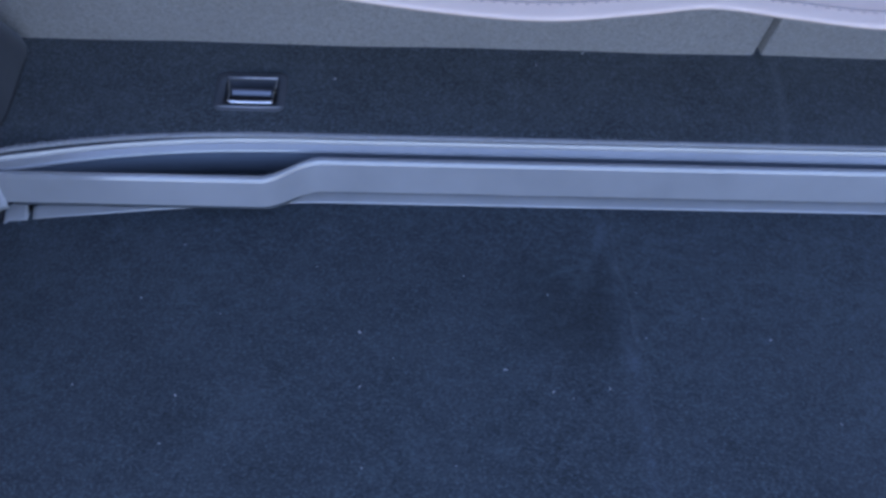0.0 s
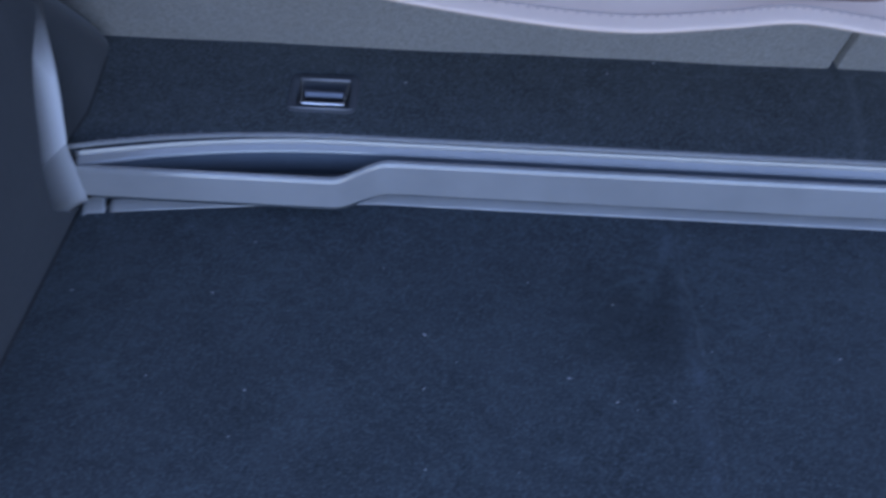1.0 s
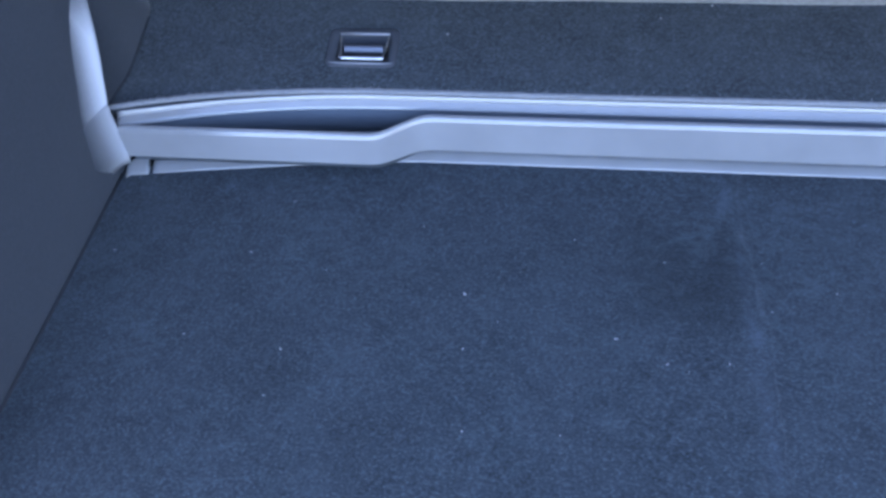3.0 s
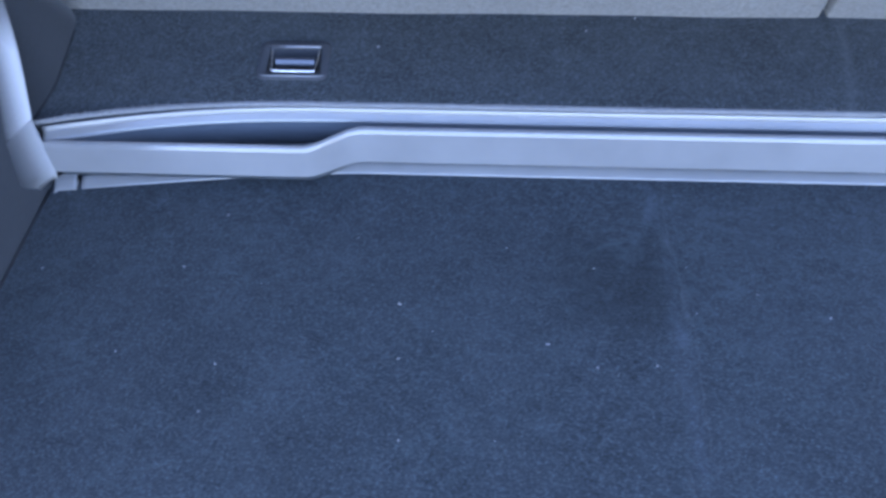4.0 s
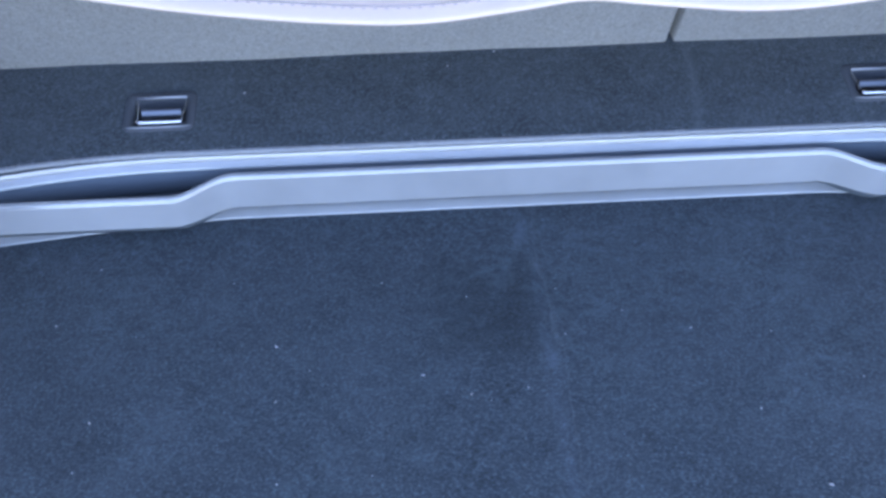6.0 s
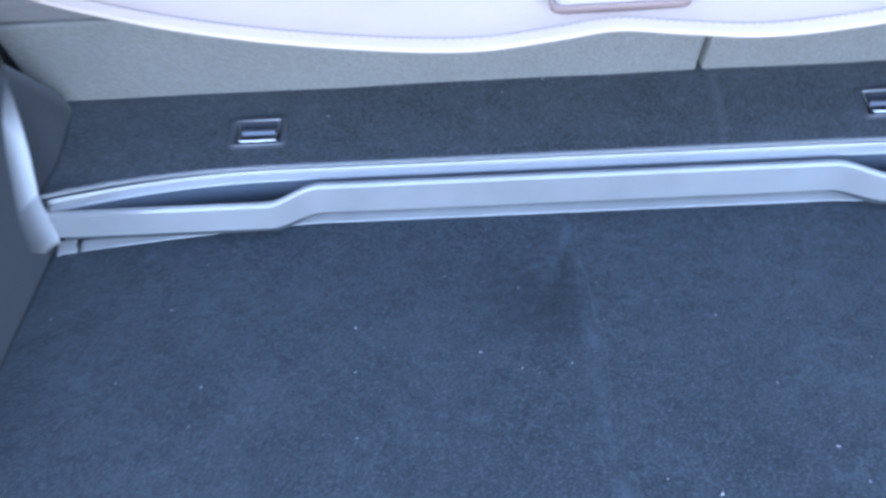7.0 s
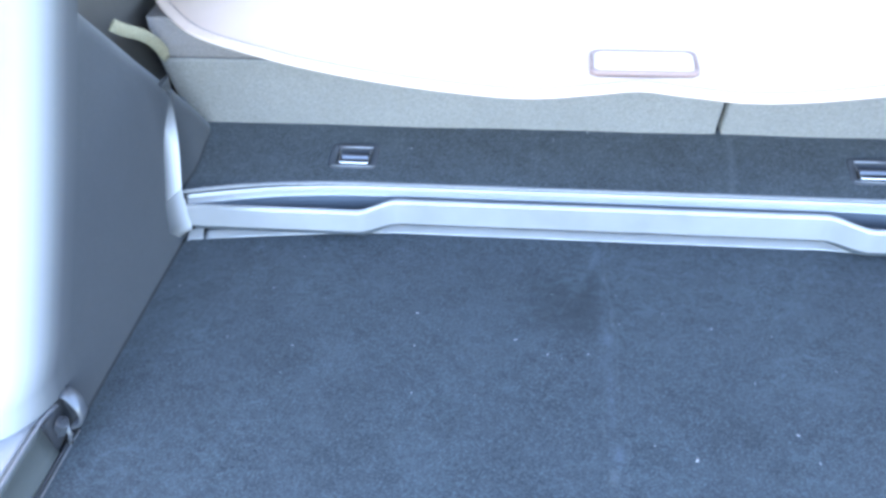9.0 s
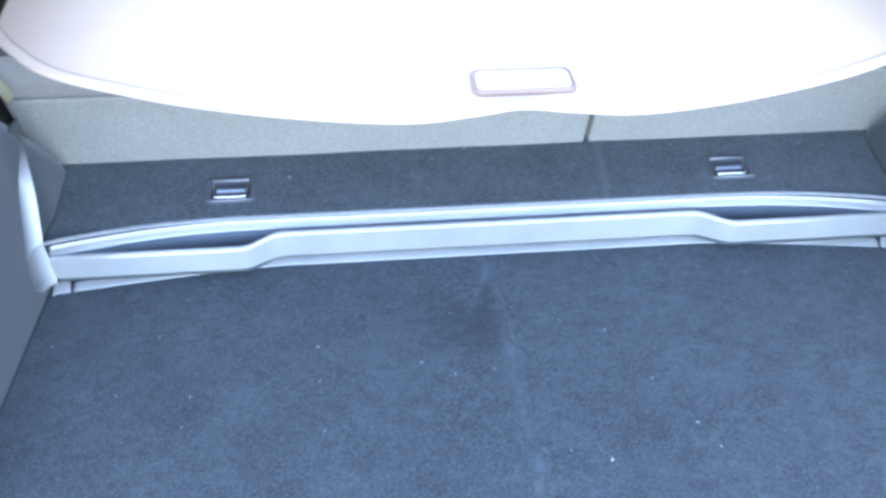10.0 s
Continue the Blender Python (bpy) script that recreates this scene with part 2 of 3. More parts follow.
def back_y(x):
    return 0.0355 - 0.029 * (max(0.0, abs(x) - 0.30) / 0.23) ** 2


def carpet_y(x):
    return back_y(x) - 0.0002 + 0.0033 * ease((abs(x) - 0.30) / 0.24)


def ledge_y(x):
    return 0.0104 - 0.0264 * (max(0.0, abs(x) - 0.27) / 0.25) ** 1.3


def wall_x(y):
    """Half width of the load space at floor level."""
    return 0.5475 - 0.042 * min(0.0, y + 0.02)


def panel_x(y, z):
    """Half width at the felt panel, which leans in a little beside the raised floor."""
    lean_in = 0.009 * ease((y - 0.005) / 0.05) * (1 - ease((z - 0.10) / 0.16))
    return wall_x(y) + 0.006 * ease(abs(z - 0.2) / 0.3) - lean_in


def mould_edge(z):
    """Where the felt panel ends towards the tailgate."""
    return -0.300 + 0.80 * max(0.0, z - 0.08)


# ---- the large structure ----
ground_bm = bmesh.new()
bmesh.ops.create_grid(ground_bm, x_segments=4, y_segments=4, size=400.0, matrix=Matrix.Translation((0, 0, -0.68)))
tagged(link("ground", ground_bm, M_GROUND), "grey asphalt under and behind the parked car", "ground", kind="structure")

floor_bm = bmesh.new()
ys = span(-0.62, 0.03, 90)
rows_ = []
for yy in ys:
    w = wall_x(yy) + 0.0036
    rows_.append([(x, yy, (0.0011 * noise.noise(Vector((x * 9, yy * 9, 0))) + 0.0012) * (1 - ease((yy + 0.06) / 0.045)) - 0.0012 + 0.0003 * noise.noise(Vector((x * 60, yy * 60, 2)))) for x in span(-w, w, 120)])
floor_bm = loft(rows_, closed=False)
tagged(link("floor", floor_bm, M_FLOOR), "charcoal needle-felt carpet of the load floor, stained and scuffed", "carpet floor", kind="structure")
tagged(link("underfloor", box(-0.9, 0.9, -0.62, 2.4, -0.06, -0.012), M_DARK), "dark plastic floor pan under the carpet", "floor pan", kind="structure")

# raised carpet floor beyond the step
rows_ = []
xs = span(-0.600, 0.600, 360)
for k, v in enumerate([-2, -1, *span(0.0, 1.0, 46)]):
    ring = []
    for x in xs:
        yb = carpet_y(x)
        if v < 0:
            y, z = yb + 0.0005 * (v + 2), 0.050 + 0.012 * (v + 2)
        else:
            y = yb + 0.0025 + (0.160 - yb) * v
            z = 0.0645 + 0.0185 * min(1.0, (y - 0.034) / 0.108) + 0.0006 * noise.noise(Vector((x * 14, y * 14, 5)))
        ring.append((x, y, z))
    rows_.append(ring)
raised_bm = loft(rows_, closed=False)
HOOKS = [(-0.330, 0.0785), (0.331, 0.0785)]
cut = [f for f in raised_bm.faces for hx, hy in HOOKS if abs(f.calc_center_median().x - hx) < 0.0250 and abs(f.calc_center_median().y - hy - 0.004) < 0.0150]
bmesh.ops.delete(raised_bm, geom=cut, context="FACES")
raised = tagged(link("raised_floor", raised_bm, M_FAR), "raised charcoal carpet strip between step and seat backs", "carpet floor", kind="structure")


def fuzz():
    """Loose fibres along the cut edge of the raised carpet."""
    rng = random.Random(4)
    bm = bmesh.new()
    for _ in range(7600):
        x = rng.uniform(-0.53, 0.53)
        y = carpet_y(x) + rng.uniform(-0.0005, 0.004)
        z = 0.0640 + rng.uniform(-0.0005, 0.0008)
        d = Vector((rng.gauss(0, 0.5), rng.uniform(-1.0, 0.3), rng.uniform(0.1, 0.9))).normalized() * rng.uniform(0.0012, 0.0036)
        s = Vector((0.00022, 0.0001, 0))
        p = Vector((x, y, z))
        a, b, c = bm.verts.new(p - s), bm.verts.new(p + s), bm.verts.new(p + d)
        bm.faces.new((a, b, c))
    return bm


part("bound_edge", tube([(x, carpet_y(x) + 0.0012, 0.0630) for x in xs if abs(x) < 0.55], 0.0024, 8), cloth("edge_binding", (0.30, 0.295, 0.29), 900), raised, "pale bound carpet edge")
M_FUZZ = mat("loose_fibre", (0.34, 0.34, 0.35), 0.9)
tagged(part("carpet_edge_fibres", fuzz(), M_FUZZ, raised, "pale frayed carpet fibres"), kind="stuff")


# ---- side walls ----
def side_wall(s):
    side = "left" if s < 0 else "right"
    root = thing("wall_" + side, (0, 0, 0), "side trim of the load space, dark felt with pale plastic mouldings", "side trim", kind="structure")
    # dark felt panel, cut back along a slope beside the seat, and raked towards the tailgate
    rings = []
    for z in span(-0.002, 0.46, 40):
        edge = mould_edge(z) + 0.020 * ease((z - 0.050) / 0.006) - 0.018 * ease((0.056 - z) / 0.006)
        front = max(0.155 - 0.74 * max(0.0, z - 0.083), edge + 0.01)
        ys = [*span(edge, max(edge + 0.003, front - 0.044), 26), *span(max(edge + 0.004, front - 0.040), front, 12)]
        rings.append([(s * (panel_x(y, z) + 0.026 * max(0.0, (y - front + 0.040) / 0.040) ** 2), y, z) for y in ys])
    part("felt_panel", loft(rings, closed=False), M_WALL, root)
    part("recess_panel", box(*sorted((s * 0.603, s * 0.615)), -0.22, 0.40, 0.0, 0.46, 0.003), M_TAUPE, root, "dark taupe panel in the recess beside the seat")
    # pale rear moulding, flush with the felt, rounding outwards to the tailgate opening; its light fade is in the
    # colour
    rings = []
    for z in span(0.052, 0.62, 30):
        e = mould_edge(z)
        x0 = panel_x(e, z)
        ring = [(s * (panel_x(e + d, z) + 0.0001), e + d, z) for d in (0.0205, 0.016, 0.012, 0.008, 0.004)]
        r = 0.092
        for a in span(0, 86, 34):
            ring.append((s * (x0 + 0.0001 + r * (1 - math.cos(radians(a)))), e - r * math.sin(radians(a)), z))
        lx, ly, _ = ring[-1]
        ring.append((lx + s * 0.10, ly - 0.010, z))
        ring.append((lx + s * 0.22, ly - 0.10, z))
        rings.append(ring)
    part("rear_moulding", loft(rings, closed=False), M_LIGHT_FADE, root, "pale grey rounded moulding with painted light fading to the inner edge")
    # grey moulding beside the end of the step: upright at its foot, leaning forwards above, swelling out of the felt
    def corner_ring(z, inset=0.0):
        f = -0.0150 + 0.20 * (min(z, 0.076) - 0.02) + 0.55 * min(0.030, max(0.0, z - 0.076)) + 0.44 * max(0.0, z - 0.106)
        h = (0.0172 - 0.0057 * ease((z - 0.022) / 0.054)) * (1 - ease((z - 0.078) / 0.122)) - inset
        w = 0.0420 * min(1.0, max(0.10, (z - 0.002) / 0.032)) * (1 - 0.2 * ease((z - 0.11) / 0.09))
        low = 1 - ease((z - 0.009) / 0.032)

        def at(y, rise):
            return (s * (panel_x(y, z) + 0.0006 - rise), y, z + 0.0095 * low * ease((y - f + w) / w))

        ring = [at(f - w - 0.004, -0.006), at(f - w, -0.0014)]
        ring += [at(f - w + w * t, (h + 0.0014) * (0.15 * t + 0.85 * t * t * (1.6 - 0.6 * t)) - 0.0014) for t in span(0.06, 0.94, 14)]
        g = 0.0055 + 0.0025 * ease((z - 0.078) / 0.045)
        ring += [at(f - 0.0012 + g * q, h * k) for q, k in ((0.0, 0.99), (0.30, 1.0 - 0.02 * g / 0.0055), (0.55, 0.88), (0.78, 0.60), (0.92, 0.28), (1.05, -0.3))]
        return ring

    part("pillar_moulding", loft([corner_ring(z) for z in (*span(0.009, 0.070, 10), 0.0740, 0.0756)] + [corner_ring(0.0763, 0.0010)]), M_PILLAR, root, "grained grey plastic corner moulding with painted light fade")
    part("pillar_cap", loft([corner_ring(0.0765, 0.0010), corner_ring(0.0772)] + [corner_ring(z) for z in (0.0790, *span(0.083, 0.205, 24))]), M_PALE, root, "smooth pale moulding with painted light, running up from the corner")
    # dark joint along the carpet
    part("floor_seam", tube([(s * (wall_x(y) + 0.0030), y, 0.0010) for y in span(-0.016, -0.31, 12)], 0.0013, 6), M_DARK, root, "dark joint along the carpet edge")
    part("raised_seam", tube([(s * (panel_x(y, 0.07) - 0.0004), y, 0.0652 + 0.0185 * min(1.0, (y - 0.034) / 0.108)) for y in span(0.010, 0.112, 10)], 0.0012, 6), M_DARK, root, "dark joint along the raised carpet")
    # scuff rail along the floor towards the tailgate: grey face between two pale beads, dark ledge behind
    rings = []
    for y in span(-0.354, -0.62, 16):
        w = wall_x(y)
        prof = [(0.0008, -0.002), (0.0010, 0.0080), (0.0006, 0.0110), (0.0022, 0.0130), (0.0040, 0.0440), (0.0030, 0.0470), (0.0032, 0.0520), (0.0060, 0.0545), (0.0100, 0.0545), (0.0120, 0.0500), (0.060, 0.0490), (0.060, -0.002)]
        rings.append([(s * (w + 0.0015 + a), y, b) for a, b in prof])
    part("scuff_rail", loft(rings), M_RAIL, root, "grey satin strip along the carpet")
    part("rail_bead", tube([(s * (wall_x(y) + 0.0072 - 0.004 * ease((y + 0.345) / 0.02)), y, 0.0535 - 0.003 * ease((y + 0.345) / 0.02)) for y in span(-0.326, -0.62, 30)], 0.0020, 10), M_BEAD, root, "pale bead along the top of the strip")
    part("foot_bead", tube([(s * (wall_x(y) - 0.0012), y, 0.0016) for y in span(-0.322, -0.62, 24)], 0.0011, 8), M_BEAD, root, "pale bead along the foot of the strip")
    part("rail_ledge", loft([[(s * (wall_x(y) + a), y, b) for a, b in ((0.012, 0.030), (0.012, 0.0515), (0.020, 0.0530), (0.120, 0.0540), (0.120, 0.030))] for y in span(-0.345, -0.62, 12)]), M_LEDGE, root, "pale ledge behind the strip")
    # dark pocket at the head of the strip, behind the tie-down loop
    part("pocket", loft([[(s * (wall_x(y) + a), y, b) for a, b in ((0.010, -0.002), (0.010, 0.044), (0.016, 0.050), (0.060, 0.050), (0.060, -0.002))] for y in span(-0.306, -0.356, 6)]), M_DARK, root, "dark pocket at the head of the strip")
    part("rail_joint", tube([(s * (wall_x(y) + 0.0010), y, 0.0050) for y in span(-0.326, -0.62, 14)], 0.0018, 8), M_DARK, root, "dark joint along the foot of the strip")
    return root


def light_fade():
    """Light over the rounding put into the colour: felt tone turning pale within centimetres."""
    m = plastic("light_fade_plastic", (0.24, 0.24, 0.242), 0.34)
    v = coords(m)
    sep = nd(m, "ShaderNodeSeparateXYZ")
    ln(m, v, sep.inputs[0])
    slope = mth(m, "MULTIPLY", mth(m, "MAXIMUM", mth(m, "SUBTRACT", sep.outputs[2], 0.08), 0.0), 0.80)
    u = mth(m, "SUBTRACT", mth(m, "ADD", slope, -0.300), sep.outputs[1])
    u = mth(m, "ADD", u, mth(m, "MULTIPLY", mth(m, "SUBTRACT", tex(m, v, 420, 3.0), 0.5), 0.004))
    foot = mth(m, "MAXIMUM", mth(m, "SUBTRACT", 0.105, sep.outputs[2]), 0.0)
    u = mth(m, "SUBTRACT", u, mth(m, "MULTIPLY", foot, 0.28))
    nap_or_light = ramp(m, mth(m, "DIVIDE", mth(m, "ADD", u, 0.020), 0.107), [(0.0, (0.0372, 0.0412, 0.0453)), (0.20, (0.054, 0.057, 0.061)), (0.36, (0.115, 0.118, 0.120)), (0.52, (0.22, 0.22, 0.22)), (0.76, (0.37, 0.37, 0.368))])
    ln(m, nap_or_light, bsdf(m).inputs["Base Color"])
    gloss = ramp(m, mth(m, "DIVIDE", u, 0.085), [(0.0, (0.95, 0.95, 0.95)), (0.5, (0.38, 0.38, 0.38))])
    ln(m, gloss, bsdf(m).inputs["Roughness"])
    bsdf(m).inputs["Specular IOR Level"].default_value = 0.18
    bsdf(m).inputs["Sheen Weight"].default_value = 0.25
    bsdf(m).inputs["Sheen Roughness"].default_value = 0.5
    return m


M_LIGHT_FADE = light_fade()
M_TAUPE = plastic("taupe_plastic", (0.055, 0.050, 0.044), 0.7)


def lit_corner(name, base, rough, grain):
    """Corner moulding with its light painted in: felt-dark at rear edge and tip, pale ahead."""
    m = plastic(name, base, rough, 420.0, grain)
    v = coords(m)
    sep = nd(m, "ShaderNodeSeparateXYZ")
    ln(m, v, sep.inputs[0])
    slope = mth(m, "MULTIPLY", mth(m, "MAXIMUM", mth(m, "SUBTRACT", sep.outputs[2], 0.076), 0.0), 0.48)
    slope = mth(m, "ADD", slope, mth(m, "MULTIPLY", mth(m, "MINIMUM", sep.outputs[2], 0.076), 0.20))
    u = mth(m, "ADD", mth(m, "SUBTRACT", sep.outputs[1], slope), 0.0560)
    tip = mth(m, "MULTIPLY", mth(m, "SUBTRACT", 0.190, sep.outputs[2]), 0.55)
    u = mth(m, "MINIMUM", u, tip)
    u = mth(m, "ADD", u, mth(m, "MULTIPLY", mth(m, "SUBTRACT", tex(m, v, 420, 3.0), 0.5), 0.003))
    nap_or_light = ramp(m, mth(m, "DIVIDE", u, 0.042), [(0.0, (0.038, 0.042, 0.046)), (0.20, (0.085, 0.087, 0.090)), (0.47, tuple(0.42 * c for c in base)), (0.80, base)])
    ln(m, nap_or_light, bsdf(m).inputs["Base Color"])
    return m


M_PILLAR = lit_corner("corner_plastic", (0.43, 0.424, 0.418), 0.3, 0.6)
# smoother, paler upper part; its colour also carries the sky light it catches
M_PALE = lit_corner("pale_corner_plastic", (0.71, 0.70, 0.69), 0.25, 0.1)
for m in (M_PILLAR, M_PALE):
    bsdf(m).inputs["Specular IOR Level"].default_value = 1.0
M_BEAD = plastic("bead_plastic", (0.125, 0.125, 0.13), 0.35)
M_LEDGE = plastic("ledge_plastic", (0.22, 0.22, 0.22), 0.45)
M_RAIL = plastic("rail_plastic", (0.072, 0.077, 0.072), 0.42)
side_wall(-1)
side_wall(1)


# ---- car shell round the load space ----
def shell():
    r = thing("car_shell", (0, 0, 0), "silver car body with window openings and raised tailgate", "car body", kind="structure")
    part("roof_lining", box(-0.72, 0.72, 0.30, 2.4, 0.86, 0.90, 0.01), M_LINER, r)
    part("roof", box(-0.74, 0.74, 0.28, 2.4, 0.905, 0.93, 0.01), M_PAINT, r)
    for s in (-1, 1):
        a, b = sorted((s * 0.60, s * 0.80))
        part("lower_side", box(a, b, 0.31, 2.4, -0.5, 0.46, 0.01), M_DARK, r)
        part("quarter_panel", box(*sorted((s * 0.82, s * 0.86)), -0.75, 2.4, -0.5, 0.46, 0.01), M_PAINT, r)
        for y0, y1 in ((0.72, 0.82), (1.6, 1.68)):
            part("pillar", box(*sorted((s * 0.64, s * 0.74)), y0, y1, 0.46, 0.87, 0.01), M_LINER, r)
        rings = []
        for t in span(0.0, 1.0, 8):
            y, z = -0.02 + 0.34 * t, 0.46 + 0.42 * t
            rings.append([(s * (0.66 - 0.02 * t), y, z), (s * (0.76 - 0.02 * t), y - 0.03, z), (s * (0.76 - 0.02 * t), y + 0.09, z), (s * (0.66 - 0.02 * t), y + 0.09, z)])
        part("rear_pillar", loft(rings), M_LINER, r)
        part("window_ledge", box(*sorted((s * 0.57, s * 0.84)), -0.05, 2.4, 0.455, 0.475, 0.005), M_DARK, r)
    part("cabin_front", box(-0.8, 0.8, 2.4, 2.46, -0.5, 0.50, 0.01), M_DARK, r)
    part("rear_sill", box(-0.82, 0.82, -0.70, -0.622, -0.35, -0.004, 0.012), M_DARK, r, "black plastic loading sill")
    g = loft([[(x, 0.28, 0.925), (x, -0.66, 1.52), (x, -0.64, 1.56), (x, 0.32, 0.965)] for x in (-0.62, 0.62)])
    part("tailgate", g, M_LINER, r, "raised tailgate with pale lining", False)
    return r


shell()


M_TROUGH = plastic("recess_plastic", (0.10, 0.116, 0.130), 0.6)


# ---- step trim ----
def step():
    r = thing("step_trim", (0, 0, 0), "grey plastic step moulding with two finger recesses across the load floor", "floor trim")
    xs = span(-HALF, HALF, 260)
    # upright front lip that swings forwards at both ends
    def lip_prof(x):
        u = 0.0045 * ease((abs(x) - 0.262) / 0.052)
        return crisp([(-0.0035, 0.0196 + u), (-0.0054, 0.0203 + u), (-0.0060, 0.0215 + u), (-0.0010, 0.0496), (-0.0006, 0.0506), (0.0006, 0.0529), (0.0012, 0.0536), (0.0024, 0.0541), (0.0034, 0.0542), (0.0046, 0.0541), (0.0055, 0.0534), (0.0060, 0.0520), (0.0060, 0.0495), (0.0020, 0.0185 + u)])
    part("front_lip", loft([[(x + math.copysign(ease((abs(x) - 0.495) / 0.0415) * (0.31 * (b - 0.054) - 0.002), x), bar_y(x) + a, b) for a, b in lip_prof(x)] for x in xs]), M_GREY, r)
    # flat foot plate under the lip
    xl = span(-0.523, 0.523, 220)
    prof = [(0.0040, -0.012), (0.0040, -0.0006), (0.0046, 0.0004), (0.0112, 0.0043), (0.0124, 0.0046), (0.0142, 0.0055), (0.0150, 0.0045), (0.0150, -0.012)]
    part("foot_plate", loft([[(x, ledge_y(x) + a, b) for a, b in crisp(prof)] for x in xl]), M_GREY, r)
    for s in (-1, 1):
        y0 = ledge_y(0.5275)
        cap = crisp([(0.0035, -0.012), (0.0035, 0.0002), (0.0044, 0.0014), (0.0112, 0.0054), (0.0130, 0.0062), (0.0160, 0.0078), (0.0170, 0.0068), (0.0170, -0.012)])
        ring = [[(x, y0 + a - 0.10 * (abs(x) - 0.5275) - 0.003 * ease((abs(x) - 0.541) / 0.0065) * (b > 0), b - 0.002 * ease((abs(x) - 0.541) / 0.0065)) for a, b in cap] for x in span(s * 0.5275, s * 0.5475, 10)]
        part("end_cap", loft(ring), M_GREY, r)
    # rear strip under the carpet edge
    def strip_prof(x):
        a, b = strip_y(x), back_y(x)
        return crisp([(x, a + 0.0020, 0.0480), (x, a + 0.0003, 0.0498), (x, a + 0.0000, 0.0508), (x, a + 0.0009, 0.0527), (x, a + 0.0013, 0.0533), (x, a + 0.0022, 0.0538), (x, b - 0.0030, 0.0560), (x, b - 0.0026, 0.0578), (x, b - 0.0014, 0.0604), (x, b - 0.0002, 0.0607), (x, b + 0.0008, 0.0598), (x, b + 0.004, 0.0480)], 0.0002)
    part("rear_strip", loft([[(q[0] + math.copysign(0.0035 * ease((abs(x) - 0.50) / 0.036), x), *q[1:]) for q in strip_prof(x)] for x in xs]), M_GREY, r)
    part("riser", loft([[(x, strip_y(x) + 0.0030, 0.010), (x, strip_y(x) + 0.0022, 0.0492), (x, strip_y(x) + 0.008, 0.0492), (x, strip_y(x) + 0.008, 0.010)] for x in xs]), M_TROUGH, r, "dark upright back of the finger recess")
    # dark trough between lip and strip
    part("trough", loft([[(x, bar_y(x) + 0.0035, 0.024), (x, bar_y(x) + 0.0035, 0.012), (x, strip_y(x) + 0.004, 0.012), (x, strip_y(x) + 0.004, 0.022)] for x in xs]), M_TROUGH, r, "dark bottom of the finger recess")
    return r


step()


# ---- tie-down hooks ----
def rounded_rect(w, h, r, n=5):
    pts = []
    for cx, cy, a0 in ((w / 2 - r, h / 2 - r, 0), (-w / 2 + r, h / 2 - r, 90), (-w / 2 + r, -h / 2 + r, 180), (w / 2 - r, -h / 2 + r, 270)):
        for a in span(a0, a0 + 90, n):
            pts.append((cx + r * math.cos(radians(a)), cy + r * math.sin(radians(a))))
    return pts


def hook():
    e = thing("tie_down_hook", (0, 0, 0), "black recessed tie-down point with folded steel ring in the carpet", "tie-down hook", "tie-down points in the raised floor")

    def frame_ring(w, h, cy, r, z):
        return [(x, y + cy, z) for x, y in rounded_rect(w, h, r)]

    rings = [frame_ring(*q) for q in ((0.0640, 0.0440, 0.0035, 0.007, -0.003), (0.0640, 0.0440, 0.0035, 0.007, 0.0006), (0.0630, 0.0430, 0.0035, 0.0068, 0.0012), (0.0490, 0.0320, 0.0040, 0.005, 0.0004), (0.0480, 0.0310, 0.0040, 0.005, -0.0006))]
    part("bezel", loft(rings, caps=False), M_BLACK, e, "black plastic surround")
    rings = [frame_ring(*q) for q in ((0.0482, 0.0312, 0.0040, 0.005, -0.0004), (0.0466, 0.0296, 0.0040, 0.005, -0.005), (0.0420, 0.0250, 0.0030, 0.005, -0.0140))]
    bm = loft(rings, caps=False)
    bm.faces.new([v for v in bm.verts][-len(rings[0]):])
    part("cup", bm, M_CUP, e, "matt black recess")
    xs = span(-0.029, 0.029, 15)
    # bead paler than the black surround, standing in for the edge's highlight
    part("front_edge", tube([(x, -0.0150 + 0.0010 * (x / 0.029) ** 6, 0.0012) for x in xs], [0.0010 * (1 - 0.7 * (abs(x) / 0.029) ** 4) for x in xs], 8), M_EDGE_SHINE, e, "rolled front edge of the surround, its shine painted pale")
    part("hinge_pin", tube([(-0.0230, 0.0190, 0.0012), (-0.0222, 0.0190, 0.0012), (0.0222, 0.0190, 0.0012), (0.0230, 0.0190, 0.0012)], [0.0006, 0.0013, 0.0013, 0.0006], 10), M_PIN, e, "satin steel hinge pin")
    ring = [(-0.0222, 0.0190, -0.0008), (-0.0212, 0.0100, -0.0016), (-0.0202, 0.0000, -0.0014), (-0.0192, -0.0068, 0.0000), (-0.0165, -0.0092, 0.0012), (0.0165, -0.0092, 0.0012), (0.0192, -0.0068, 0.0000), (0.0202, 0.0000, -0.0014), (0.0212, 0.0100, -0.0016), (0.0222, 0.0190, -0.0008)]
    line = smooth_line(ring, 5)
    part("ring", tube([p[:] for p in line], [0.0017 if p.y < -0.006 else 0.0006 for p in line], 10), M_METAL, e, "bright steel ring")
    prof = [(0.0085, -0.004), (0.0082, -0.0012), (0.0073, -0.0003), (0.0060, -0.0005), (0.0036, -0.0024), (0.0012, -0.0056), (0.0000, -0.0090), (0.0040, -0.0105), (0.0075, -0.0070)]
    part("flap", loft([[(x, a, b) for a, b in prof] for x in (-0.0180, -0.0174, 0.0174, 0.0180)]), M_FLAP, e, "satin steel curved hinge flap")
    return e


